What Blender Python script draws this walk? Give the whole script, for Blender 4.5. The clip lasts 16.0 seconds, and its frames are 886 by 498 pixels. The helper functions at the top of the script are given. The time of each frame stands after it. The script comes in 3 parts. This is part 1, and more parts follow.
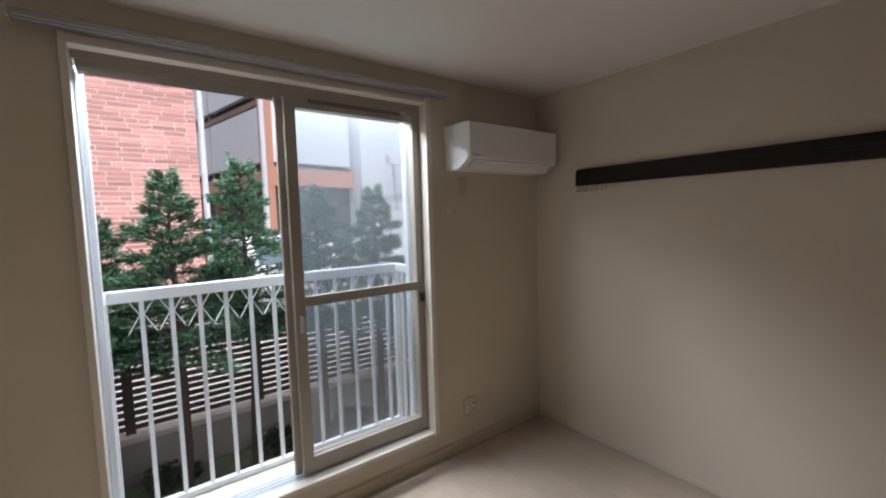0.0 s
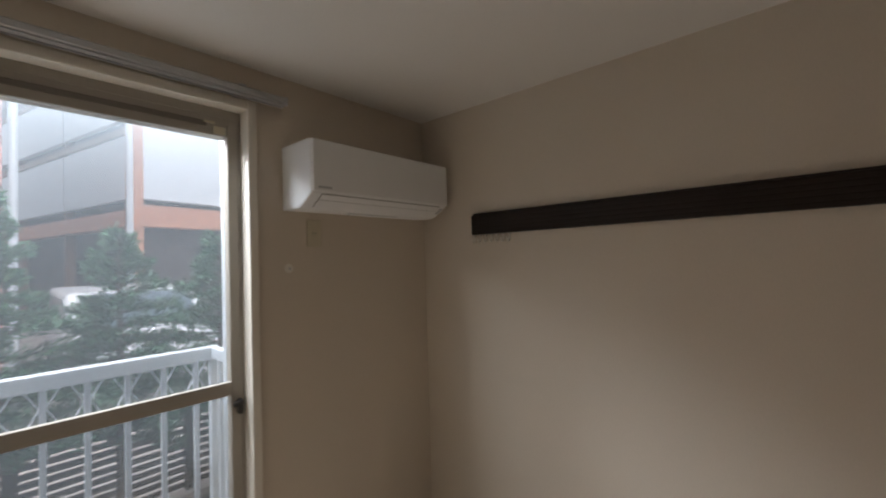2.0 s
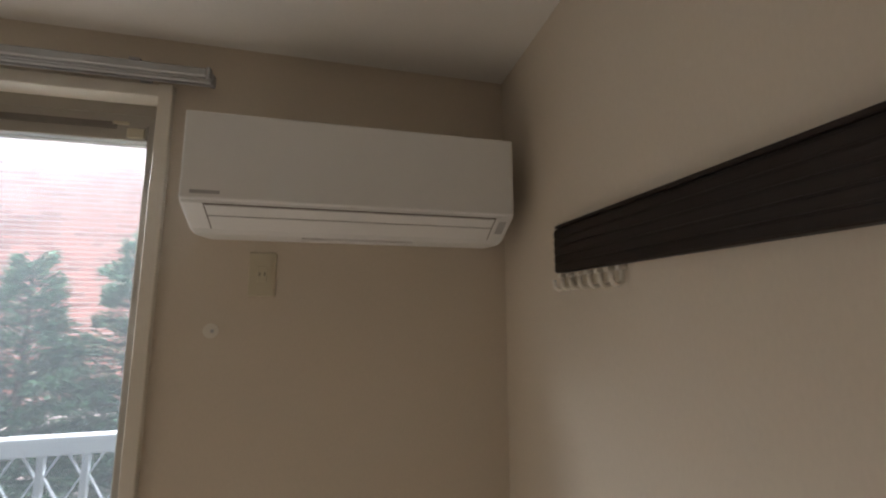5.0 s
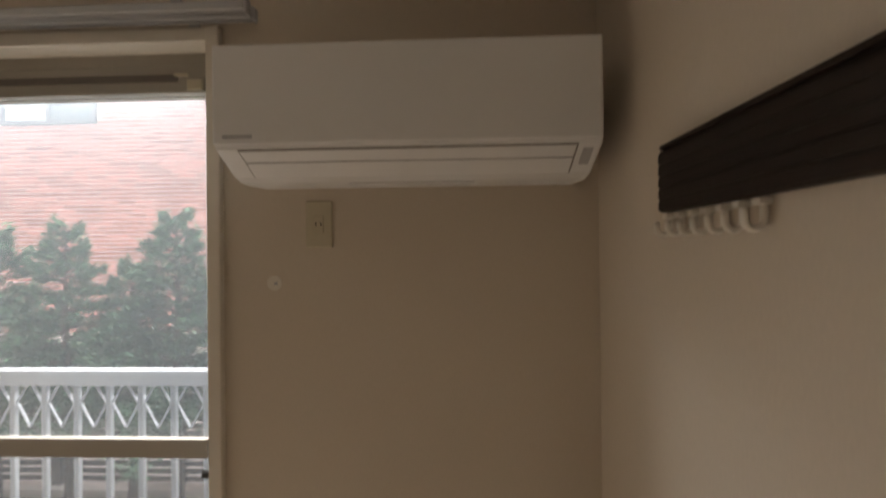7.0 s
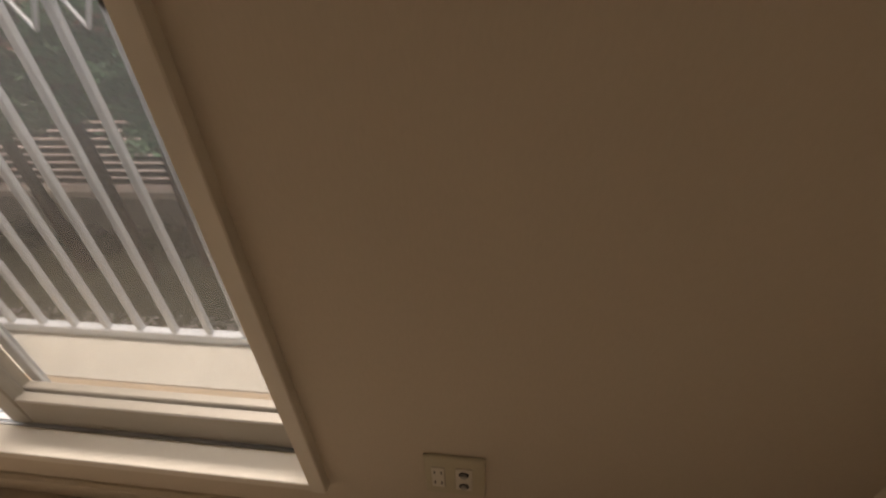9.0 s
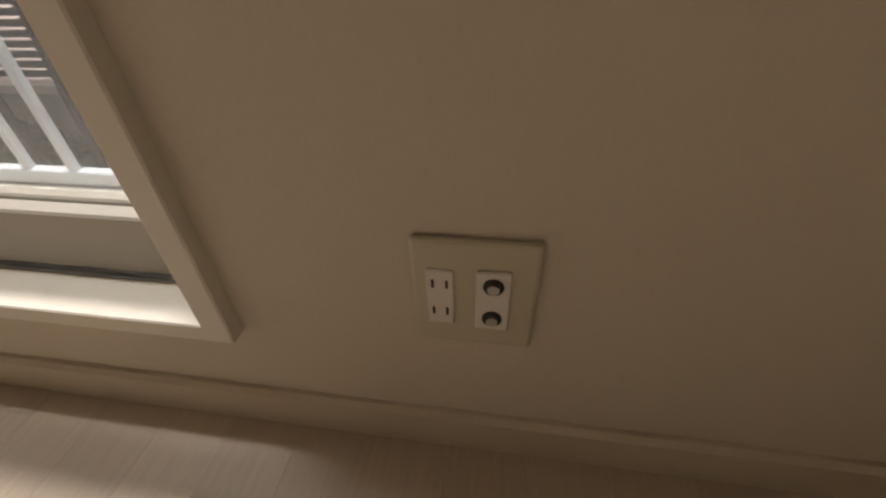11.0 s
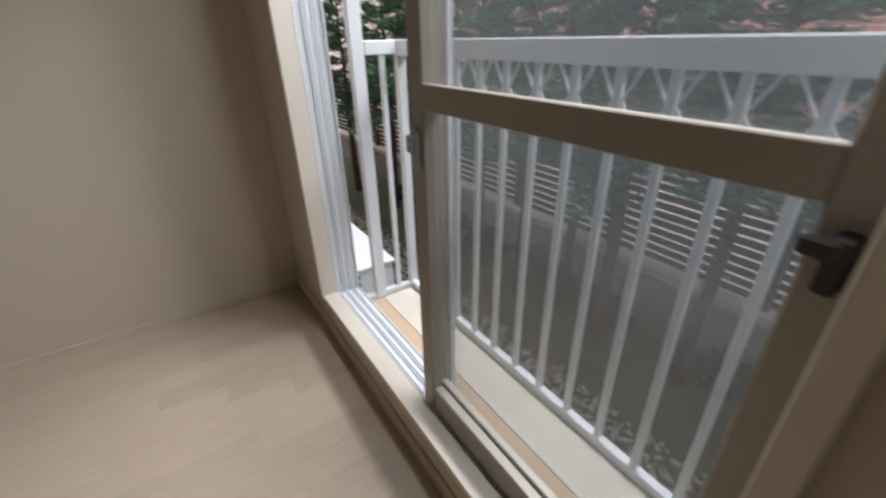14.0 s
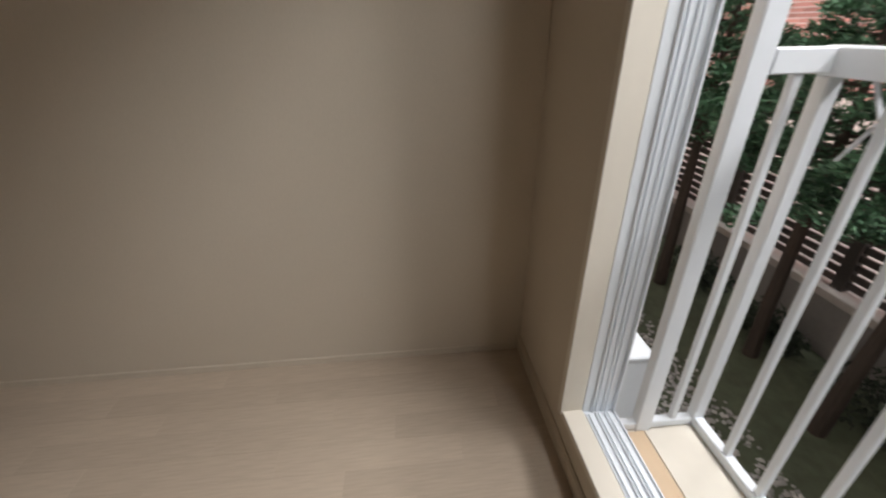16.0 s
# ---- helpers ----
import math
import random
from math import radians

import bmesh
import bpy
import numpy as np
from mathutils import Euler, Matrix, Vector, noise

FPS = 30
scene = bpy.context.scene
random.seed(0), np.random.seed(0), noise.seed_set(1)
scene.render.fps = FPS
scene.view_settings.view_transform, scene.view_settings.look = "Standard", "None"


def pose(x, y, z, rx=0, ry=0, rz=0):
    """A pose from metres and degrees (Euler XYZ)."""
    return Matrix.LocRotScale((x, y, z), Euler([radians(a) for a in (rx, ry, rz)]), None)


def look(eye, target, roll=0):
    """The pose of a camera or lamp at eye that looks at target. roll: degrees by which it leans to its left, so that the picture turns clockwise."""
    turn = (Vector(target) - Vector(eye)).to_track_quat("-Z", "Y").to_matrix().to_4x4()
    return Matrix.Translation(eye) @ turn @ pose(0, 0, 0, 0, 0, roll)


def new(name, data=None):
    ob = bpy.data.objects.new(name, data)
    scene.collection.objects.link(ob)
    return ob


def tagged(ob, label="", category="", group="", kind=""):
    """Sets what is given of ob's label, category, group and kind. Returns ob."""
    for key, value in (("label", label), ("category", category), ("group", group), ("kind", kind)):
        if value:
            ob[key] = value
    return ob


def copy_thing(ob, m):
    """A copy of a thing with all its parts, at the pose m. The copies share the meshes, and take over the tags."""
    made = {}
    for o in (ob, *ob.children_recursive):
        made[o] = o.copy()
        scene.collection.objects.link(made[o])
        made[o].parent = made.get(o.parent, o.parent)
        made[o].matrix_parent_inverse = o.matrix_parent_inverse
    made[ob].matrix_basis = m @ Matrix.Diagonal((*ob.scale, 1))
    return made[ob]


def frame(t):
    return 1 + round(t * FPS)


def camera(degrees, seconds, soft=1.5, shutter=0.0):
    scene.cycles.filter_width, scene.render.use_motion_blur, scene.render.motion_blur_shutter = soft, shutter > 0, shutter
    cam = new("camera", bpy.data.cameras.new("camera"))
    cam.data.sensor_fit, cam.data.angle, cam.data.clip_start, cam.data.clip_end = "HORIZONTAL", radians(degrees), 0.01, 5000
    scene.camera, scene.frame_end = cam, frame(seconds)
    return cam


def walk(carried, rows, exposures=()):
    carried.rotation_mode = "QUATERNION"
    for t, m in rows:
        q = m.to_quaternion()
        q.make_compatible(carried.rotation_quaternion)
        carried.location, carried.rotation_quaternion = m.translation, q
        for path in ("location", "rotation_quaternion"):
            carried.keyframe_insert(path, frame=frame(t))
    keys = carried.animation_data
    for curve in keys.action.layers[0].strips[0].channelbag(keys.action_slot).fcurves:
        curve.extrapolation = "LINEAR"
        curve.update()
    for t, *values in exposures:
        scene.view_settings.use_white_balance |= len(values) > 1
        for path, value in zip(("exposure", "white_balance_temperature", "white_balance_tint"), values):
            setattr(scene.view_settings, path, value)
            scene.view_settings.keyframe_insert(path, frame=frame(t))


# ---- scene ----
cam = camera(94.1, 16.0, soft=2.1, shutter=0.4)
EXPO = [(0.0, 0.75, 6000, 12), (1.5, 0.75, 6200, 12), (3.5, 1.30, 6100, 11), (4.7, 1.30, 6200, 11), (7.0, 1.08, 6900, 14), (8.0, 0.62, 7600, 18), (8.5, 0.46, 7800, 19), (9.5, 0.56, 8400, 21), (9.9, 0.62, 8200, 20), (11.8, 1.12, 6800, 13), (12.5, 1.12, 6700, 13), (13.5, 0.33, 6500, 14), (15.0, 0.1, 6700, 13), (16.0, 0.12, 6800, 13)]
PATH = [
    (0, (-2.405, -2.039, 1.528), (-1.21, -0.443, 1.376), -1.7),
    (0.5, (-2.299, -1.956, 1.495), (-1.099, -0.357, 1.426), -2.6),
    (1, (-2.093, -1.858, 1.575), (-0.791, -0.34, 1.538), -2.3),
    (1.5, (-1.9, -1.742, 1.6), (-0.472, -0.341, 1.6), -1.8),
    (2, (-1.694, -1.625, 1.591), (-0.192, -0.305, 1.642), -1.7),
    (2.5, (-1.423, -1.577, 1.612), (0.087, -0.268, 1.664), -1.2),
    (3, (-1.183, -1.508, 1.595), (0.269, -0.134, 1.676), -0.7),
    (3.5, (-0.977, -1.406, 1.616), (0.328, 0.104, 1.734), -0.7),
    (4, (-0.767, -1.367, 1.629), (0.325, 0.301, 1.795), -0.9),
    (4.5, (-0.602, -1.303, 1.639), (0.192, 0.517, 1.881), -0.8),
    (4.7, (-0.55, -1.261, 1.633), (0.098, 0.61, 1.908), -0.5),
    (6.8, (-0.363, -1.066, 1.665), (-0.409, 0.93, 1.769), -0.5),
    (7, (-0.352, -1.045, 1.652), (-0.427, 0.953, 1.66), -0.6),
    (7.5, (-0.354, -0.986, 1.568), (-0.466, 0.995, 1.312), -1.7),
    (8, (-0.406, -0.846, 1.437), (-0.589, 1.071, 0.898), -1.9),
    (8.5, (-0.528, -0.608, 1.273), (-0.819, 1.185, 0.438), -3.3),
    (9, (-0.63, -0.417, 1.068), (-0.875, 1.233, -0.035), -2.8),
    (9.5, (-0.673, -0.312, 0.793), (-0.847, 1.295, -0.385), -1.7),
    (9.7, (-0.662, -0.293, 0.678), (-0.891, 1.35, -0.439), -2.6),
    (11.8, (-0.688, -0.284, 0.535), (-1.03, 1.23, -0.726), -0.7),
    (12, (-0.7, -0.288, 0.548), (-1.12, 1.227, -0.688), -0.8),
    (12.5, (-0.729, -0.289, 0.691), (-1.444, 1.165, -0.482), -2.3),
    (13, (-0.806, -0.303, 0.892), (-1.778, 1.063, -0.2), -3.4),
    (13.5, (-0.861, -0.356, 1.117), (-2.095, 0.838, 0.093), -2.4),
    (14, (-0.94, -0.409, 1.229), (-2.432, 0.559, 0.314), -1.2),
    (14.5, (-1.065, -0.449, 1.273), (-2.722, 0.297, 0.437), -0.7),
    (15, (-1.237, -0.477, 1.278), (-2.983, 0.056, 0.462), 0.1),
    (15.5, (-1.52, -0.463, 1.306), (-3.273, -0.115, 0.409), -1.0),
    (16, (-1.688, -0.464, 1.266), (-3.442, -0.3, 0.319), -0.8),
]
walk(cam, [(t, look(eye, target, roll)) for t, eye, target, roll in PATH], EXPO)

# ---- light ----
world = bpy.data.worlds.new("sky")
scene.world = world
world.use_nodes = True
wn = world.node_tree
sky = wn.nodes.new("ShaderNodeTexSky")
sky.sky_type = "NISHITA"
sky.sun_disc = False
sky.sun_elevation, sky.sun_rotation = radians(52), radians(200)
sky.dust_density = 6.0
sky.air_density = 0.8
pale = wn.nodes.new("ShaderNodeHueSaturation")
pale.inputs["Saturation"].default_value = 0.3
wn.links.new(sky.outputs["Color"], pale.inputs["Color"])
wn.links.new(pale.outputs["Color"], wn.nodes["Background"].inputs["Color"])
wn.nodes["Background"].inputs["Strength"].default_value = 0.15
sun_data = bpy.data.lights.new("sun", "SUN")
sun_data.energy, sun_data.angle, sun_data.color = 0.32, radians(40), (1.0, 0.97, 0.92)
sun = new("sun", sun_data)
sun.matrix_world = look((0, 0, 20), (-4.2, 11.5, 0))

# lamp added out of sight above the window head, standing in for skylight
day = bpy.data.lights.new("window_fill_lamp", "AREA")
day.shape, day.size, day.size_y, day.energy, day.color = "RECTANGLE", 1.5, 0.16, 22.0, (0.93, 0.97, 1.0)
head_fill = new("window_fill_lamp", day)
head_fill.matrix_world = look((-1.755, 0.30, 2.28), (-1.755, -0.6, 1.85))
# second added lamp, high outside, to brighten the room beyond what the sky gives
day_far = bpy.data.lights.new("sky_fill_lamp", "AREA")
day_far.shape, day_far.size, day_far.size_y, day_far.energy, day_far.color = "RECTANGLE", 3.4, 0.8, 185.0, (0.95, 0.975, 1.0)
far_fill = new("sky_fill_lamp", day_far)
far_fill.matrix_world = look((-1.755, 2.0, 3.65), (-1.755, -0.4, 1.2))


# ---- materials ----
def material(name, color, rough=0.6, metal=0.0, grain=0.06, scale=40.0, stain=0.06, bump=0.1, stretch=(1, 1, 1), dist=0.002, vary=0.0, island=False, spec=0.5):
    """A surface with fine grain, larger stains and relief at real size."""
    m = bpy.data.materials.new(name)
    m.use_nodes = True
    nt, b = m.node_tree, m.node_tree.nodes["Principled BSDF"]
    b.inputs["Roughness"].default_value, b.inputs["Metallic"].default_value = rough, metal
    b.inputs["Specular IOR Level"].default_value = spec
    co = nt.nodes.new("ShaderNodeTexCoord")
    mp = nt.nodes.new("ShaderNodeMapping")
    mp.inputs["Scale"].default_value = stretch
    nt.links.new(co.outputs["Object"], mp.inputs["Vector"])
    fine, big = nt.nodes.new("ShaderNodeTexNoise"), nt.nodes.new("ShaderNodeTexNoise")
    fine.inputs["Scale"].default_value, big.inputs["Scale"].default_value = scale, 2.3
    fine.inputs["Detail"].default_value = 5
    nt.links.new(mp.outputs["Vector"], fine.inputs["Vector"])
    nt.links.new(co.outputs["Object"], big.inputs["Vector"])

    def maths(op, a, c):
        n = nt.nodes.new("ShaderNodeMath")
        n.operation = op
        for i, v in enumerate((a, c)):
            if isinstance(v, (int, float)):
                n.inputs[i].default_value = v
            else:
                nt.links.new(v, n.inputs[i])
        return n.outputs[0]
    total = maths("ADD", maths("MULTIPLY", maths("SUBTRACT", fine.outputs["Fac"], 0.5), grain * 2),
                  maths("MULTIPLY", maths("SUBTRACT", big.outputs["Fac"], 0.5), stain * 2))
    if vary:
        if island:
            r = nt.nodes.new("ShaderNodeNewGeometry").outputs["Random Per Island"]
        else:
            r = nt.nodes.new("ShaderNodeObjectInfo").outputs["Random"]
        total = maths("ADD", total, maths("MULTIPLY", maths("SUBTRACT", r, 0.5), vary * 2))
    value = maths("ADD", total, 1.0)
    hsv = nt.nodes.new("ShaderNodeHueSaturation")
    hsv.inputs["Color"].default_value = (*color, 1)
    nt.links.new(value, hsv.inputs["Value"])
    nt.links.new(hsv.outputs["Color"], b.inputs["Base Color"])
    if bump:
        bp = nt.nodes.new("ShaderNodeBump")
        bp.inputs["Strength"].default_value, bp.inputs["Distance"].default_value = bump, dist
        nt.links.new(fine.outputs["Fac"], bp.inputs["Height"])
        nt.links.new(bp.outputs["Normal"], b.inputs["Normal"])
    return m


def glass_material():
    m = bpy.data.materials.new("window glass")
    m.use_nodes = True
    nt = m.node_tree
    nt.nodes.clear()
    out, mix = nt.nodes.new("ShaderNodeOutputMaterial"), nt.nodes.new("ShaderNodeMixShader")
    clear, gloss, fr = nt.nodes.new("ShaderNodeBsdfTransparent"), nt.nodes.new("ShaderNodeBsdfGlossy"), nt.nodes.new("ShaderNodeMath")
    facing = nt.nodes.new("ShaderNodeLayerWeight")
    facing.inputs["Blend"].default_value = 0.5
    steep = nt.nodes.new("ShaderNodeMath")
    steep.operation, steep.inputs[1].default_value = "POWER", 5.0
    fr.operation, fr.inputs[1].default_value, fr.inputs[2].default_value = "MULTIPLY_ADD", 0.6, 0.03
    nt.links.new(facing.outputs["Facing"], steep.inputs[0])
    nt.links.new(steep.outputs[0], fr.inputs[0])
    clear.inputs["Color"].default_value = (0.985, 0.99, 0.99, 1)
    gloss.inputs["Roughness"].default_value = 0.0
    nt.links.new(fr.outputs[0], mix.inputs[0])
    nt.links.new(clear.outputs[0], mix.inputs[1])
    nt.links.new(gloss.outputs[0], mix.inputs[2])
    nt.links.new(mix.outputs[0], out.inputs[0])
    return m


def screen_material():
    m = bpy.data.materials.new("insect mesh")
    m.use_nodes = True
    nt = m.node_tree
    nt.nodes.clear()
    out, mix = nt.nodes.new("ShaderNodeOutputMaterial"), nt.nodes.new("ShaderNodeMixShader")
    clear, cloth, through_light = nt.nodes.new("ShaderNodeBsdfTransparent"), nt.nodes.new("ShaderNodeBsdfDiffuse"), nt.nodes.new("ShaderNodeBsdfTranslucent")
    both = nt.nodes.new("ShaderNodeMixShader")
    cloth.inputs["Color"].default_value = (0.24, 0.265, 0.285, 1)
    through_light.inputs["Color"].default_value = (0.24, 0.265, 0.285, 1)
    both.inputs[0].default_value = 0.5
    nt.links.new(cloth.outputs[0], both.inputs[1])
    nt.links.new(through_light.outputs[0], both.inputs[2])
    mix.inputs[0].default_value = SCREEN
    nt.links.new(clear.outputs[0], mix.inputs[1])
    nt.links.new(both.outputs[0], mix.inputs[2])
    nt.links.new(mix.outputs[0], out.inputs[0])
    return m


SCREEN = 0.24
M_WALL = material("woven wallpaper", (0.64, 0.565, 0.465), 0.85, grain=0.05, scale=90, stain=0.03, bump=0.2, stretch=(2.6, 2.6, 0.8), dist=0.001)
M_CEIL = material("ceiling paper", (0.80, 0.77, 0.72), 0.9, grain=0.03, scale=160, stain=0.03, bump=0.25, dist=0.001)
M_FLOOR = material("pale wood plank", (0.50, 0.41, 0.32), 0.42, grain=0.16, scale=22, stain=0.10, bump=0.06, stretch=(6, 0.5, 6), dist=0.0008, vary=0.05)
M_SUB = material("floor seam", (0.42, 0.34, 0.26), 0.8)
M_TRIM = material("cream trim", (0.74, 0.69, 0.60), 0.5, grain=0.02, stain=0.05, bump=0.05)
M_BASE = material("beige skirting", (0.60, 0.52, 0.41), 0.55, grain=0.03, stain=0.05, bump=0.05)
# beige of the sashes, darkened by the backlit shade put into it
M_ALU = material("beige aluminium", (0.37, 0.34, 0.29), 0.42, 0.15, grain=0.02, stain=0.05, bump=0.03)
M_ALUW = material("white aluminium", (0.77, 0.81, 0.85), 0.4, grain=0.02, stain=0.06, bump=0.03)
M_DARK = material("black rubber", (0.03, 0.028, 0.026), 0.6)
M_SLOT = material("grey vent slot", (0.16, 0.14, 0.12), 0.6)
M_RAIL = material("grey curtain rail", (0.42, 0.42, 0.42), 0.35, 0.4, grain=0.03, stain=0.05)
M_AC = material("white plastic", (0.80, 0.80, 0.79), 0.32, grain=0.01, stain=0.02, bump=0.02)
M_ACG = material("grey plastic", (0.45, 0.45, 0.46), 0.4)
M_WOOD = material("dark stained wood", (0.020, 0.013, 0.010), 0.5, spec=0.25, grain=0.35, scale=30, stain=0.2, bump=0.4, stretch=(8, 0.4, 8), dist=0.001)
M_HOOK = material("ivory plastic", (0.78, 0.74, 0.66), 0.35, grain=0.01)
M_PLATE = material("ivory switch plate", (0.56, 0.51, 0.38), 0.4, grain=0.02, bump=0.02)
M_SOCK = material("ivory socket", (0.74, 0.70, 0.62), 0.35, grain=0.01)
M_CHROME = material("coax metal", (0.5, 0.5, 0.48), 0.3, 0.9)
M_DECK = material("stained cream board", (0.74, 0.69, 0.60), 0.6, grain=0.06, scale=14, stain=0.18, bump=0.1)
M_RUST = material("rust stained board", (0.62, 0.46, 0.31), 0.65, grain=0.1, scale=10, stain=0.25, bump=0.1)
M_CONC = material("grey concrete", (0.30, 0.28, 0.27), 0.9, grain=0.12, scale=30, stain=0.2, bump=0.4, dist=0.004)
M_CAP = material("pale coping", (0.55, 0.50, 0.47), 0.85, grain=0.1, scale=30, stain=0.12, bump=0.3, dist=0.003)
M_PAVE = material("pale paving", (0.50, 0.45, 0.42), 0.9, grain=0.12, scale=20, stain=0.15, bump=0.3, dist=0.004)
M_EARTH = material("mossy earth", (0.12, 0.14, 0.09), 0.95, grain=0.35, scale=16, stain=0.35, bump=0.8, dist=0.02)
M_STONE = material("grey gravel", (0.48, 0.46, 0.44), 0.9, grain=0.1, scale=60, stain=0.05, vary=0.4, island=True)
M_SLAT = material("dark brown slat", (0.060, 0.048, 0.042), 0.6, grain=0.15, scale=20, stain=0.1, bump=0.15, stretch=(0.5, 6, 6), vary=0.2)
M_BRICK = material("red brick", (0.56, 0.275, 0.24), 0.9, grain=0.2, scale=26, stain=0.12, bump=0.5, dist=0.004, vary=0.3, island=True)
M_BRICK_ONE = material("red brick piece", (0.56, 0.275, 0.24), 0.9, grain=0.2, scale=26, stain=0.12, bump=0.5, dist=0.004, vary=0.3)
M_MORTAR = material("pale mortar", (0.74, 0.66, 0.63), 0.95, grain=0.1, scale=30, stain=0.1, bump=0.3, dist=0.003)
M_LEAF = material("conifer needles", (0.062, 0.140, 0.076), 0.7, grain=0.2, scale=8, stain=0.2, bump=0, vary=0.5, island=True)
M_BARK = material("dark bark", (0.075, 0.055, 0.045), 0.95, grain=0.3, scale=30, stain=0.2, bump=0.8, stretch=(3, 3, 0.6), dist=0.006)
M_SHRUB = material("dark shrub leaves", (0.040, 0.055, 0.035), 0.7, bump=0, vary=0.5, island=True)
M_PANEL = material("white metal siding", (0.66, 0.69, 0.74), 0.5, grain=0.03, scale=6, stain=0.05, bump=0.15, stretch=(0.3, 0.3, 9), dist=0.01)
M_ORANGE = material("orange painted steel", (0.52, 0.25, 0.16), 0.6, grain=0.06, stain=0.08)
M_BROWN = material("brown painted steel", (0.22, 0.14, 0.11), 0.6, grain=0.06, stain=0.08)
# near-black colour for the shade inside the open parking levels
M_VOID = material("parking deck shade", (0.09, 0.08, 0.08), 0.9)
M_FRAMEG = material("grey window frame", (0.13, 0.14, 0.16), 0.4, 0.3)
M_CURTAIN = material("pale blue curtain", (0.45, 0.55, 0.62), 0.8, stretch=(6, 1, 0.3), scale=8, grain=0.15)
M_GLASSD = material("dark window pane", (0.12, 0.16, 0.19), 0.08, spec=0.8, bump=0)
M_HOUSE = material("beige render", (0.55, 0.50, 0.43), 0.9, grain=0.08, scale=50, stain=0.1, bump=0.3)
M_ROOF = material("grey roof", (0.20, 0.20, 0.21), 0.8)
M_GLASS = glass_material()
M_SCREEN = screen_material()


# ---- building blocks ----
def box(bm, x0, x1, y0, y1, z0, z1, bevel=0.0, seg=1):
    made = bmesh.ops.create_cube(bm, size=1, matrix=Matrix.Translation(((x0 + x1) / 2, (y0 + y1) / 2, (z0 + z1) / 2)) @ Matrix.Diagonal((x1 - x0, y1 - y0, z1 - z0, 1)))
    if bevel:
        edges = {e for v in made["verts"] for e in v.link_edges}
        bmesh.ops.bevel(bm, geom=list(edges), offset=bevel, segments=seg, affect="EDGES", profile=0.5)


def prism(bm, profile, x0, x1):
    """Extrudes a (y, z) outline from x0 to x1."""
    a = [bm.verts.new((x0, y, z)) for y, z in profile]
    b = [bm.verts.new((x1, y, z)) for y, z in profile]
    n = len(profile)
    for i in range(n):
        bm.faces.new((a[i], a[(i + 1) % n], b[(i + 1) % n], b[i]))
    bm.faces.new(a[::-1])
    bm.faces.new(b)
    bmesh.ops.recalc_face_normals(bm, faces=bm.faces)


def tube(bm, points, radius, sides=8):
    """A round bar along points; radius is one number or one a point."""
    pts = [Vector(p) for p in points]
    radii = radius if isinstance(radius, (list, tuple)) else [radius] * len(pts)
    rings = []
    for i, p in enumerate(pts):
        d = (pts[min(i + 1, len(pts) - 1)] - pts[max(i - 1, 0)]).normalized()
        u = d.orthogonal().normalized() if i == 0 else (rings_u - d * rings_u.dot(d)).normalized()
        rings_u = u
        w = d.cross(u)
        rings.append([bm.verts.new(p + (u * math.cos(2 * math.pi * k / sides) + w * math.sin(2 * math.pi * k / sides)) * radii[i]) for k in range(sides)])
    for r0, r1 in zip(rings, rings[1:]):
        for k in range(sides):
            bm.faces.new((r0[k], r0[(k + 1) % sides], r1[(k + 1) % sides], r1[k]))
    bm.faces.new(rings[0][::-1])
    bm.faces.new(rings[-1])


def finish(name, bm, mat, smooth=False):
    me = bpy.data.meshes.new(name)
    bm.to_mesh(me)
    bm.free()
    me.materials.append(mat)
    if smooth:
        for p in me.polygons:
            p.use_smooth = True
    return me


def part(name, bm, mat, parent=None, label="", smooth=False):
    ob = new(name, finish(name, bm, mat, smooth))
    if parent is not None:
        ob.parent = parent
        ob.matrix_parent_inverse = parent.matrix_basis.inverted()
    return tagged(ob, label)


def block(name, dims, mat, parent=None, label="", bevel=0.0, seg=1):
    bm = bmesh.new()
    box(bm, *dims, bevel, seg)
    return part(name, bm, mat, parent, label)


def thing(name, at, label, category, group="", kind=""):
    ob = new(name)
    ob.empty_display_size = 0.1
    ob.matrix_basis = Matrix.Translation(at)
    return tagged(ob, label, category, group, kind)


def from_lists(name, verts, faces, mat):
    me = bpy.data.meshes.new(name)
    me.from_pydata(verts, [], faces)
    me.materials.append(mat)
    return me


# ---- room ----
XL, YB, ZC = -3.065, -4.6, 2.372
OX0, OX1, OZ0, OZ1 = -2.556, -0.98, 0.188, 2.208    # window opening
WALL_T = 0.14

bm = bmesh.new()
box(bm, XL - 0.12, OX0, 0, WALL_T, -0.55, 2.9)
box(bm, OX1, 0.12, 0, WALL_T, -0.55, 2.9)
box(bm, OX0, OX1, 0, WALL_T, -0.55, OZ0 - 0.11)
box(bm, OX0, OX1, 0, WALL_T, OZ1, 2.9)
box(bm, OX0, OX1, 0, 0.05, OZ0 - 0.11, OZ0 - 0.02)
tagged(part("wall_north", bm, M_WALL), "beige woven-wallpaper wall with the balcony window", "wall", kind="structure")
tagged(block("wall_east", (0, 0.12, YB, 0, -0.2, ZC + 0.1), M_WALL), "beige woven-wallpaper wall with dark rail", "wall", kind="structure")
tagged(block("wall_west", (XL - 0.12, XL, YB, 0, -0.2, ZC + 0.1), M_WALL), "plain beige woven-wallpaper wall", "wall", kind="structure")
tagged(block("wall_south", (XL - 0.12, 0.12, YB - 0.12, YB, -0.2, ZC + 0.1), M_WALL), "plain beige wall behind the walker", "wall", kind="structure")
tagged(block("ceiling", (XL - 0.12, 0.12, YB - 0.12, -0.0, ZC, ZC + 0.1), M_CEIL), "off-white papered ceiling", "ceiling", kind="structure")
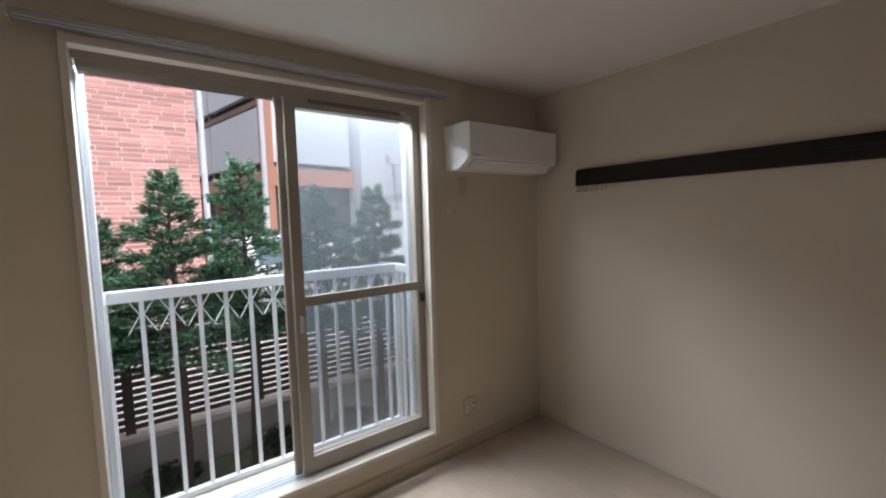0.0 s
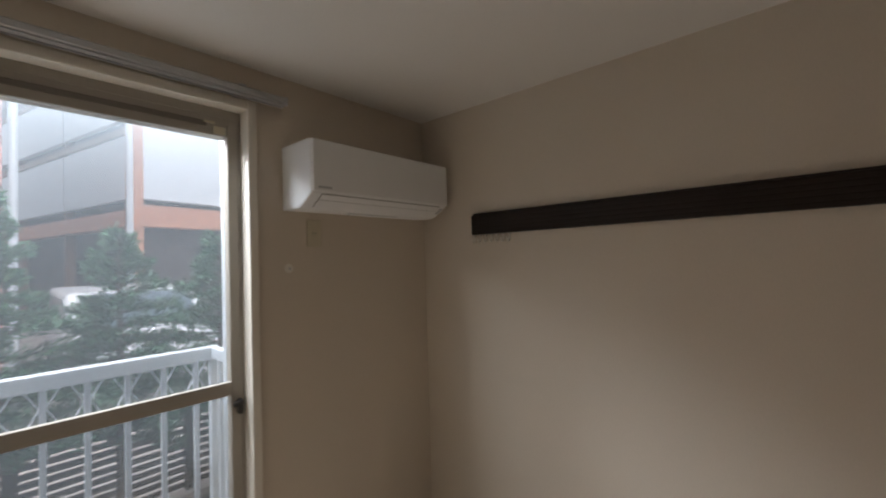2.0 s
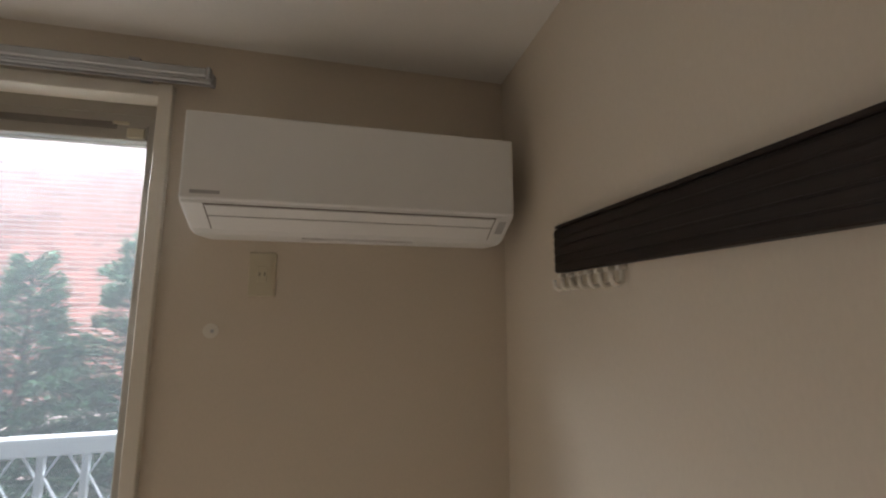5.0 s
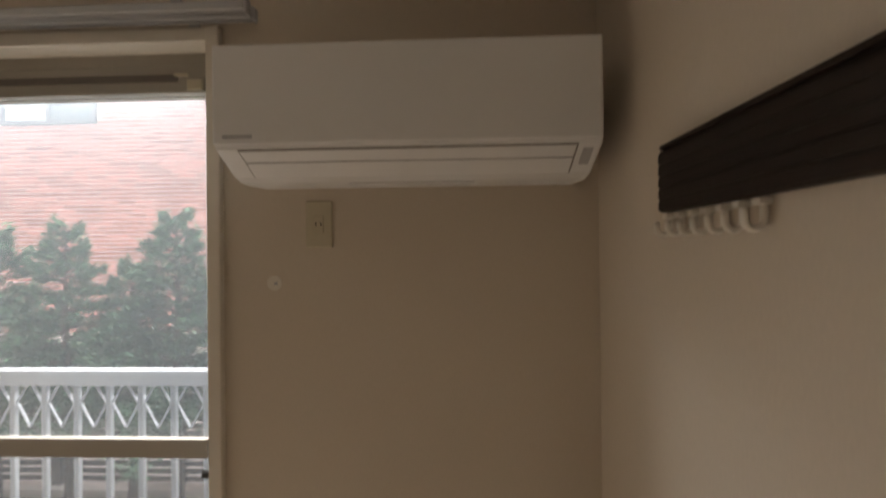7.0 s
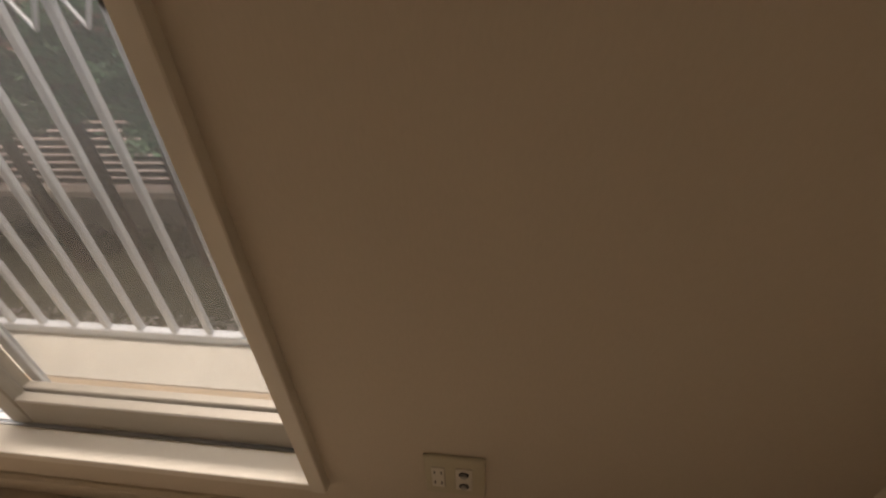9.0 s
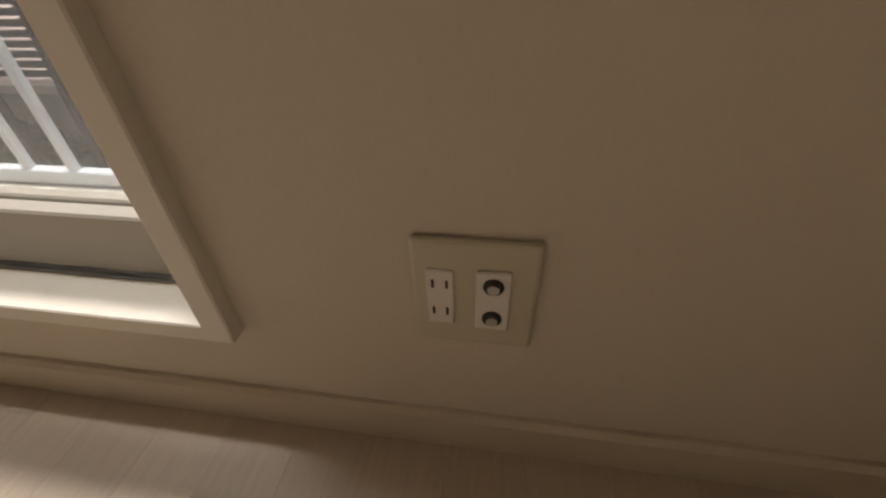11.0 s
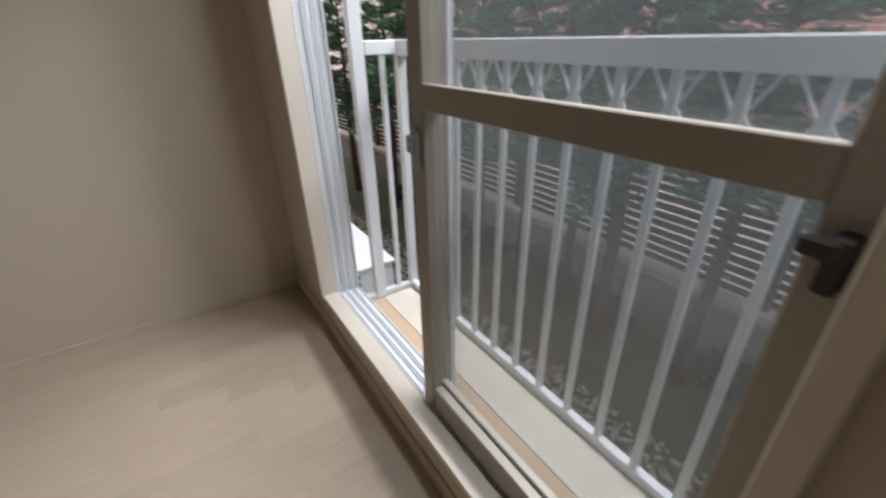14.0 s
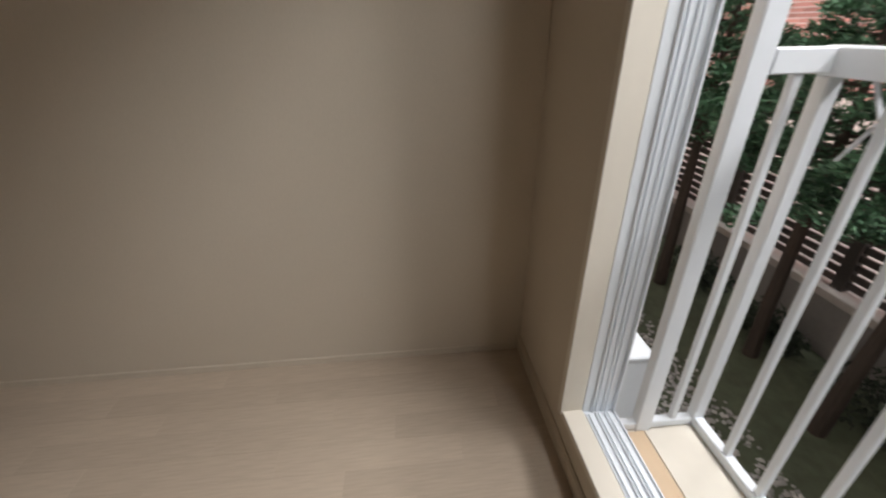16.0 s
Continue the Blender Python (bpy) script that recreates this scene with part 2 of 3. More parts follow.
bm = bmesh.new()
box(bm, XL - 0.12, 0.12, YB - 0.12, -0.0, -0.2, -0.006)
floor = tagged(part("floor", bm, M_SUB), "pale wood-plank floor", "floor", kind="structure")

# skirting: a board with a rounded lip
for name, pro, x0, x1, m in (
        ("baseboard_north", [(0, 0), (-0.010, 0), (-0.010, 0.050), (-0.013, 0.054), (-0.013, 0.066), (-0.006, 0.072), (0, 0.072)], XL + 0.001, -0.001, Matrix.Identity(4)),
        ("baseboard_west", [(0, 0), (-0.003, 0), (-0.003, 0.030), (-0.001, 0.034), (0, 0.034)], 0.014, -YB - 0.01, Matrix.Translation((XL, 0, 0)) @ Matrix.Rotation(radians(-90), 4, "Z") @ Matrix.Diagonal((1, -1, 1, 1))),
        ("baseboard_east", [(0, 0), (-0.003, 0), (-0.003, 0.030), (-0.001, 0.034), (0, 0.034)], 0.014, -YB - 0.01, Matrix.Rotation(radians(-90), 4, "Z"))):
    bm = bmesh.new()
    prism(bm, pro, x0, x1)
    bmesh.ops.transform(bm, matrix=m, verts=bm.verts)
    bmesh.ops.recalc_face_normals(bm, faces=bm.faces)
    tagged(part(name, bm, M_BASE if name == "baseboard_north" else M_WALL), "narrow beige skirting board along the wall", "baseboard", kind="structure")

# ---- window ----
window = thing("window_1", ((OX0 + OX1) / 2, 0, OZ0), "tall sliding balcony window in beige aluminium, left half slid open", "window", kind="structure")
TX0, TX1, TZ0, TZ1 = -2.574, -0.958, 0.180, 2.232
block("trim_left", (TX0, OX0 + 0.007, -0.020, 0.052, TZ0, TZ1), M_TRIM, window, bevel=0.002)
block("trim_right", (OX1 - 0.012, TX1, -0.020, 0.052, TZ0, TZ1), M_TRIM, window, bevel=0.002)
block("trim_head", (OX0 + 0.006, OX1 - 0.012, -0.014, 0.052, OZ1 - 0.012, TZ1), M_TRIM, window, bevel=0.002)
block("window_sill", (OX0 + 0.006, OX1 - 0.012, -0.014, 0.052, 0.172, 0.197), M_TRIM, window, "cream painted sill board", bevel=0.002)
# outer aluminium frame with three tracks; sill and left jamb whitened where light falls
bm = bmesh.new()
box(bm, OX0, OX1, 0.052, 0.158, 0.130, 0.186)
for y in (0.056, 0.066, 0.088, 0.098, 0.118, 0.128, 0.150):
    box(bm, OX0 + 0.02, OX1 - 0.02, y, y + 0.003, 0.186, 0.193)
part("track_sill", bm, M_ALUW, window, "pale aluminium sill with sliding tracks")
bm = bmesh.new()
box(bm, OX0, OX1, 0.052, 0.158, 2.165, OZ1)
for y in (0.056, 0.088, 0.118, 0.148):
    box(bm, OX0 + 0.02, OX1 - 0.02, y, y + 0.005, 2.135, 2.165)
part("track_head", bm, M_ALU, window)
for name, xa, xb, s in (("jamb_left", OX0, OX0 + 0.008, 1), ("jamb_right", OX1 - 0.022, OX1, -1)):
    bm = bmesh.new()
    box(bm, xa, xb, 0.052, 0.158, 0.186, 2.165)
    for y in (0.080, 0.092, 0.112, 0.124, 0.149):
        if s > 0:
            box(bm, xb, xb + (0.014 if y > 0.14 else 0.007), y, y + 0.005, 0.187, 2.135)
        elif y > 0.1:
            box(bm, xa - 0.010, xa, y, y + 0.006, 0.20, 2.135)
    # left jamb takes the white tone for the light on it, right stays dark
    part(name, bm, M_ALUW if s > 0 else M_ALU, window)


def sash(name, x0, x1, y, depth, left):
    s = new(name)
    s.parent = window
    s.matrix_parent_inverse = window.matrix_basis.inverted()
    y0, y1 = y - depth / 2, y + depth / 2
    right = 0.048
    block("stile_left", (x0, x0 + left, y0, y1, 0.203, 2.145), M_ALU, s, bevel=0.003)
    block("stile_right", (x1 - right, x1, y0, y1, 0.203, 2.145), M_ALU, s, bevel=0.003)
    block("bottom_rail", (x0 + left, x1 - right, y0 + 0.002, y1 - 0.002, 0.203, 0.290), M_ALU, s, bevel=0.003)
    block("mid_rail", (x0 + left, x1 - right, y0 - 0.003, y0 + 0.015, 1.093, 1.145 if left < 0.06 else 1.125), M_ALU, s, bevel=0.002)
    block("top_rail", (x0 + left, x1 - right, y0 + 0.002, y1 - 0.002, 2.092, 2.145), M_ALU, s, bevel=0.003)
    for z0, z1 in ((0.290, 1.10), (1.10, 2.092)):
        p = block("pane", (x0 + left, x1 - right, y + 0.002, y + 0.006, z0, z1), M_GLASS, s)
        p.visible_shadow = False
    return s


inner = sash("inner_sash", -1.780, -0.992, 0.071, 0.032, 0.056)
outer = sash("outer_sash", -1.812, -0.985, 0.104, 0.026, 0.070)
# fly screen
fly = new("fly_screen")
fly.parent = window
fly.matrix_parent_inverse = window.matrix_basis.inverted()
block("screen_frame", (-1.765, -1.735, 0.128, 0.144, 0.203, 2.145), M_ALUW, fly, bevel=0.002)
block("screen_frame", (-1.012, -0.99, 0.128, 0.144, 0.203, 2.145), M_ALUW, fly, bevel=0.002)
bm = bmesh.new()
box(bm, -1.735, -1.012, 0.1355, 0.1365, 0.21, 2.14)
part("insect_mesh", bm, M_SCREEN, fly, "grey fine insect mesh").visible_shadow = False
# vent slot over the pane, catches and finger pull
block("vent_bar", (-1.66, -1.115, 0.052, 0.057, 2.122, 2.142), M_SLOT, inner, "dark trickle-vent slot", bevel=0.002)
bm = bmesh.new()
box(bm, -1.125, -1.085, 0.050, 0.057, 2.135, 2.145, 0.002)
box(bm, -1.09, -1.045, 0.052, 0.057, 2.098, 2.128, 0.003)
part("vent_knob", bm, M_PLATE, inner)
bm = bmesh.new()
box(bm, -1.022, -1.004, 0.030, 0.058, 1.020, 1.075, 0.003)
box(bm, -1.042, -1.010, 0.026, 0.040, 1.052, 1.072, 0.004)
part("latch", bm, M_DARK, inner, "small black latch lever")
bm = bmesh.new()
box(bm, -1.757, -1.737, 0.038, 0.058, 0.96, 1.05, 0.004)
box(bm, -1.755, -1.740, 0.026, 0.040, 1.00, 1.04, 0.004)
part("crescent_lock", bm, M_ACG, inner, "grey crescent lock")

# ---- curtain rail ----
crail = thing("curtain_rail", (-1.77, 0, 2.25), "grey double metal curtain rail above the window", "curtain rail")
for y in (-0.030, -0.066):
    bm = bmesh.new()
    box(bm, -2.68, -0.862, y - 0.009, y + 0.009, 2.238, 2.262, 0.003)
    box(bm, -2.68, -0.862, y - 0.003, y + 0.003, 2.232, 2.238)
    part("track", bm, M_RAIL, crail)
    block("end_cap", (-0.864, -0.853, y - 0.011, y + 0.011, 2.232, 2.266), M_ACG, crail, bevel=0.003)
    block("end_cap", (-2.69, -2.679, y - 0.011, y + 0.011, 2.232, 2.266), M_ACG, crail, bevel=0.003)
for x in (-2.5, -1.77, -1.03):
    bm = bmesh.new()
    box(bm, x - 0.012, x + 0.012, -0.075, 0.0, 2.262, 2.268)
    box(bm, x - 0.014, x + 0.014, -0.004, 0.0, 2.236, 2.276)
    part("bracket", bm, M_ACG, crail)

# ---- air conditioner ----
AX0, AX1 = -0.848, -0.064
ac = thing("air_conditioner", ((AX0 + AX1) / 2, 0, 1.81), "white wall-mounted air conditioner with closed louvres", "air conditioner")
bm = bmesh.new()
prism(bm, [(0, 1.814), (-0.10, 1.808), (-0.125, 1.810), (-0.150, 1.818), (-0.222, 1.862), (-0.226, 1.872), (-0.226, 2.060), (-0.220, 2.072), (-0.205, 2.076), (0, 2.076)], AX0, AX1)
sel = [e for e in bm.edges if abs(e.verts[0].co.x - e.verts[1].co.x) < 1e-6]
bmesh.ops.bevel(bm, geom=sel, offset=0.007, segments=3, affect="EDGES", profile=0.5)
part("body", bm, M_AC, ac, smooth=False)
block("front_panel", (AX0 + 0.003, AX1 - 0.003, -0.236, -0.222, 1.868, 2.071), M_AC, ac, bevel=0.005, seg=2)


def slope(t, off):
    """A point on the slanted underside: t from the front edge backwards, off outwards."""
    y, z = -0.222 + t * 0.072, 1.862 - t * 0.044
    return (y - off * 0.52, z - off * 0.85)


for a, b, name in ((0.03, 0.40, "louvre"), (0.44, 0.97, "louvre")):
    bm = bmesh.new()
    prism(bm, [slope(a, 0.0), slope(a, 0.004), slope(b, 0.004), slope(b, 0.0)], AX0 + 0.052, AX1 - 0.052)
    part(name, bm, M_AC, ac)
bm = bmesh.new()
prism(bm, [slope(0.0, 0.0), slope(0.0, 0.0012), slope(1.0, 0.0012), slope(1.0, 0.0)], AX0 + 0.048, AX1 - 0.048)
part("louvre_gap", bm, M_SLOT, ac)
block("maker_mark", (AX0 + 0.025, AX0 + 0.085, -0.2366, -0.2355, 1.880, 1.888), M_ACG, ac, "small grey maker's mark")
bm = bmesh.new()
prism(bm, [slope(0.15, 0.001), slope(0.15, 0.002), slope(0.7, 0.002), slope(0.7, 0.001)], AX1 - 0.036, AX1 - 0.016)
part("indicator", bm, M_ACG, ac)
block("filter_lip", (AX0 + 0.25, AX1 - 0.25, -0.118, -0.10, 1.803, 1.809), M_AC, ac)

# ---- wall rail with hooks ----
rail = thing("wall_rail", (0, -1.9, 1.708), "dark-stained wooden hanging rail screwed along the wall", "wall rail")
bm = bmesh.new()
box(bm, -0.020, 0, -3.45, -0.352, 1.711, 1.810, 0.0015)
part("board", bm, M_WOOD, rail)
block("top_lip", (-0.026, 0, -3.45, -0.366, 1.810, 1.817), M_WOOD, rail, bevel=0.001)
for z in (1.713, 1.732, 1.751, 1.770, 1.789):
    block("rib", (-0.0225, -0.0198, -3.45, -0.353, z, z + 0.0155), M_WOOD, rail, bevel=0.001)
hook = thing("hook", (-0.012, -0.364, 1.708), "ivory plastic J-shaped hook hanging under the dark rail", "hook", "hooks under the rail")
bm = bmesh.new()
curve = [(-0.008, -0.364, 1.708), (-0.008, -0.364, 1.690)] + [(-0.008 - 0.011 + 0.011 * math.cos(a), -0.364, 1.684 - 0.011 * math.sin(a)) for a in [i * math.pi / 8 for i in range(9)]] + [(-0.030, -0.364, 1.694)]
tube(bm, curve, 0.0045)
part("shank", bm, M_HOOK, hook, smooth=True)
block("clip", (-0.018, -0.002, -0.371, -0.357, 1.700, 1.7078), M_HOOK, hook, bevel=0.001)
for i in range(1, 7):
    copy_thing(hook, Matrix.Translation((-0.012, -0.364 - 0.034 * i, 1.708)))


# ---- sockets ----
def plate(name, x0, x1, z0, z1, label):
    t = thing(name, ((x0 + x1) / 2, 0, (z0 + z1) / 2), label, "wall socket")
    bm = bmesh.new()
    box(bm, x0, x1, -0.008, 0, z0, z1, 0.004, 2)
    part("cover_plate", bm, M_PLATE, t)
    return t


low = plate("wall_socket", -0.748, -0.632, 0.2095, 0.338, "ivory two-gang wall plate with power socket and aerial jacks")
bm = bmesh.new()
box(bm, -0.734, -0.708, -0.0105, -0.007, 0.238, 0.306, 0.0015)
power = part("power_insert", bm, M_SOCK, low)
for z in (0.290, 0.256):
    for x in (-0.7275, -0.7145):
        block("slot", (x - 0.0012, x + 0.0012, -0.0112, -0.0102, z - 0.0045, z + 0.0045), M_DARK, power)
bm = bmesh.new()
box(bm, -0.688, -0.656, -0.0115, -0.007, 0.236, 0.308, 0.0015)
jack = part("aerial_insert", bm, M_SOCK, low)
for z in (0.292, 0.252):
    for nm, r, mat, ya in (("jack_ring", 0.0095, M_DARK, -0.0125), ("jack_pin", 0.0055, M_CHROME, -0.0165)):
        bm = bmesh.new()
        tube(bm, [(-0.672, -0.008, z), (-0.672, ya, z)], r, 16)
        part(nm, bm, mat, jack)
high = plate("wall_socket", -0.742, -0.672, 1.662, 1.782, "ivory single wall socket below the air conditioner")
bm = bmesh.new()
box(bm, -0.720, -0.694, -0.0095, -0.007, 1.700, 1.745, 0.0015)
ins = part("power_insert", bm, M_PLATE, high)
for x in (-0.7135, -0.7005):
    block("slot", (x - 0.0013, x + 0.0013, -0.0102, -0.0092, 1.718, 1.727), M_DARK, ins)
bm = bmesh.new()
tube(bm, [(-0.825, 0.0, 1.573), (-0.825, -0.003, 1.573)], 0.019, 20)
cap = tagged(part("blanking_disc", bm, M_SOCK), "small round papered-over cap on the wall", "blanking disc")
block("screw_hole", (-0.825, -0.817, -0.0045, -0.0028, 1.568, 1.576), M_ACG, cap)

# ---- balcony ----
BY, BX0, BX1, BZ = 0.446, -2.545, -0.965, 1.224
deck = tagged(block("balcony_floor", (BX0 - 0.02, BX1 + 0.02, 0.158, BY + 0.03, 0.060, 0.094), M_DECK), "narrow cream-painted balcony ledge outside the window", "balcony floor", kind="structure")
block("ledge_board", (BX0 + 0.02, BX1 - 0.02, 0.165, 0.262, 0.094, 0.099), M_RUST, deck, "orange rust-stained strip")
block("ledge_board", (BX0 + 0.02, BX1 - 0.02, 0.266, 0.424, 0.094, 0.100), M_DECK, deck)
rl = thing("balcony_railing", ((BX0 + BX1) / 2, BY, 0.094), "white aluminium balcony railing with slim balusters and V-shaped ornaments", "railing")
block("handrail", (BX0 - 0.02, BX1 + 0.02, BY - 0.022, BY + 0.022, BZ - 0.058, BZ), M_ALUW, rl, bevel=0.004)
block("bottom_rail", (BX0, BX1, BY - 0.016, BY + 0.016, 0.100, 0.134), M_ALUW, rl, bevel=0.003)
for x in (BX0, BX1):
    block("corner_post", (x - 0.018, x + 0.018, BY - 0.018, BY + 0.018, 0.094, BZ - 0.058), M_ALUW, rl, bevel=0.003)
    block("side_rail", (x - 0.018, x + 0.018, 0.290, BY - 0.022, BZ - 0.052, BZ - 0.002), M_ALUW, rl, bevel=0.003)
    block("side_bottom_rail", (x - 0.014, x + 0.014, 0.165, BY - 0.018, 0.100, 0.128), M_ALUW, rl, bevel=0.003)
    block("side_baluster", (x - 0.010, x + 0.010, 0.355, 0.375, 0.128, BZ - 0.052), M_ALUW, rl, bevel=0.002)
    block("tall_post", (x - 0.018, x + 0.018, 0.236, 0.288, 0.094, 2.75), M_ALUW, rl, "full-height white square post", bevel=0.003)
bal_me = None
orn_me = None
PITCH = 0.1235
for k in range(-5, 7):
    x = -1.780 + PITCH * k
    if bal_me is None:
        bm = bmesh.new()
        box(bm, -0.010, 0.010, -0.009, 0.009, 0.134, BZ - 0.058, 0.002)
        bal_me = finish("baluster", bm, M_ALUW)
        bm = bmesh.new()
        for side in (-1, 1):
            for (ax, az), (bx, bz) in (((0.010, 1.100), (0.048, 1.166)), ((0.010, 1.094), (0.058, 1.008))):
                along = Vector((side * (bx - ax), 0, bz - az))
                turn_bar = Matrix.Translation((side * (ax + bx) / 2, 0.004 * side, (az + bz) / 2)) @ along.to_track_quat("X", "Z").to_matrix().to_4x4()
                bar = bmesh.new()
                box(bar, -along.length / 2, along.length / 2, -0.0055, 0.0055, -0.002, 0.002, 0.0008)
                bmesh.ops.transform(bar, matrix=turn_bar, verts=bar.verts)
                tmp = bpy.data.meshes.new("bar")
                bar.to_mesh(tmp)
                bar.free()
                bm.from_mesh(tmp)
                bpy.data.meshes.remove(tmp)
        orn_me = finish("ornament", bm, M_ALUW)
    for nm, me in (("baluster", bal_me), ("ornament", orn_me)):
        o = new(nm, me)
        o.matrix_basis = Matrix.Translation((x, BY, 0))
        o.parent = rl
        o.matrix_parent_inverse = rl.matrix_basis.inverted()

# ---- outdoor unit below the window ----
GZ = -0.55
unit = thing("outdoor_unit", (-3.24, 0.33, GZ), "white outdoor air-conditioning unit on the gravel by the wall", "outdoor unit")
block("casing", (-3.62, -2.86, 0.19, 0.49, GZ + 0.06, 0.07), M_ALUW, unit, bevel=0.012, seg=2)
block("lid", (-3.63, -2.85, 0.18, 0.50, 0.07, 0.095), M_ALUW, unit, bevel=0.006)
for x in (-3.5, -3.0):
    block("foot", (x - 0.05, x + 0.05, 0.17, 0.51, GZ, GZ + 0.06), M_CONC, unit)
for i in range(5):
    block("grille_slat", (-2.862, -2.852, 0.205, 0.275, 0.03 - 0.045 * i, 0.052 - 0.045 * i), M_DARK, unit)

# ---- garden strip, wall and fence ----
tagged(block("ground", (-400, 400, WALL_T, 700, GZ - 0.3, GZ), M_EARTH), "mossy dark earth between house and garden wall", "ground", kind="structure")
tagged(block("pavement", (-60, 60, 2.16, 60, GZ, -0.22), M_PAVE), "pale paved yard behind the fence", "pavement", kind="structure")
gw = thing("garden_wall", (-2, 2.08, GZ), "low grey concrete garden wall with pale coping", "wall", kind="structure")
block("wall_body", (-12, 7, 2.02, 2.155, GZ, -0.20), M_CONC, gw, bevel=0.004)
block("coping", (-12, 7, 2.0, 2.165, -0.20, -0.145), M_CAP, gw, bevel=0.006)

fence = thing("slatted_fence", (-2, 2.09, -0.145), "dark brown horizontal slat fence standing on the garden wall", "fence")
post_me = slat_me = None
PANEL = 0.98
for i in range(-9, 7):
    x = -1.55 + PANEL * i
    if post_me is None:
        bm = bmesh.new()
        box(bm, -0.035, 0.035, -0.03, 0.03, -0.11, 0.715, 0.003)
        post_me = finish("fence_post", bm, M_SLAT)
        bm = bmesh.new()
        box(bm, 0.035, PANEL - 0.035, -0.009, 0.009, 0, 0.041, 0.002)
        slat_me = finish("slat", bm, M_SLAT)
    o = new("fence_post", post_me)
    o.parent = fence
    o.matrix_basis = Matrix.Translation((x + 2, 0, 0.11))
    for k in range(13):
        o = new("slat", slat_me)
        o.parent = fence
        o.matrix_basis = Matrix.Translation((x + 2, 0, 0.11 - 0.085 + 0.0585 * k + random.uniform(-0.001, 0.001)))

# gravel by the house, low dark shrubs at the garden wall
rng = np.random.default_rng(4)


def pebbles(name, n, x0, x1, y0, y1, size):
    verts, faces = [], []
    base = np.array([(1, 0, 0), (0, 1, 0), (-1, 0, 0), (0, -1, 0), (0, 0, 1), (0, 0, -0.6)])
    tri = [(0, 1, 4), (1, 2, 4), (2, 3, 4), (3, 0, 4), (1, 0, 5), (2, 1, 5), (3, 2, 5), (0, 3, 5)]
    for _ in range(n):
        a, s = rng.uniform(0, 6.28), rng.uniform(0.5, 1.0) * size
        c, d = math.cos(a), math.sin(a)
        p = base * (s * rng.uniform(0.7, 1.4), s, s * 0.6)
        q = np.stack((p[:, 0] * c - p[:, 1] * d, p[:, 0] * d + p[:, 1] * c, p[:, 2]), 1) + (rng.uniform(x0, x1), y0 + (y1 - y0) * rng.beta(1, 1.4), GZ + s * 0.3)
        k = len(verts)
        verts += q.tolist()
        faces += [tuple(v + k for v in f) for f in tri]
    return new(name, from_lists(name, verts, faces, M_STONE))


tagged(pebbles("gravel", 15000, -5.6, 0.4, 0.16, 1.2, 0.019), "loose grey gravel strip along the house", "gravel", kind="stuff")


def leaves(name, centers, n, size, mat, spread):
    verts, faces = [], []
    for (cx, cy, cz, r) in centers:
        for _ in range(n):
            d = rng.normal(size=3)
            d /= np.linalg.norm(d)
            p = np.array((cx, cy, cz)) + d * r * rng.uniform(0.35, 1.0) * (1, 1, spread)
            u, w = rng.normal(size=3), rng.normal(size=3)
            u, w = u / np.linalg.norm(u) * size, w / np.linalg.norm(w) * size * 0.6
            k = len(verts)
            verts += [tuple(p - u), tuple(p + w), tuple(p + u), tuple(p - w)]
            faces.append((k, k + 1, k + 2, k + 3))
    return new(name, from_lists(name, verts, faces, mat))


for i, x in enumerate((-5.2, -4.3, -3.62, -2.95, -2.35, -1.5, -0.8, 0.1)):
    r = (0.16, 0.2, 0.17, 0.21, 0.15, 0.17, 0.14, 0.18)[i]
    tagged(leaves("shrub", [(x, 1.78, GZ + r * 0.75, r), (x + 0.17, 1.82, GZ + r * 0.5, r * 0.7)], 420, 0.022, M_SHRUB, 0.75), "low dark evergreen shrub at the foot of the garden wall", "shrub", "shrubs along the garden wall")


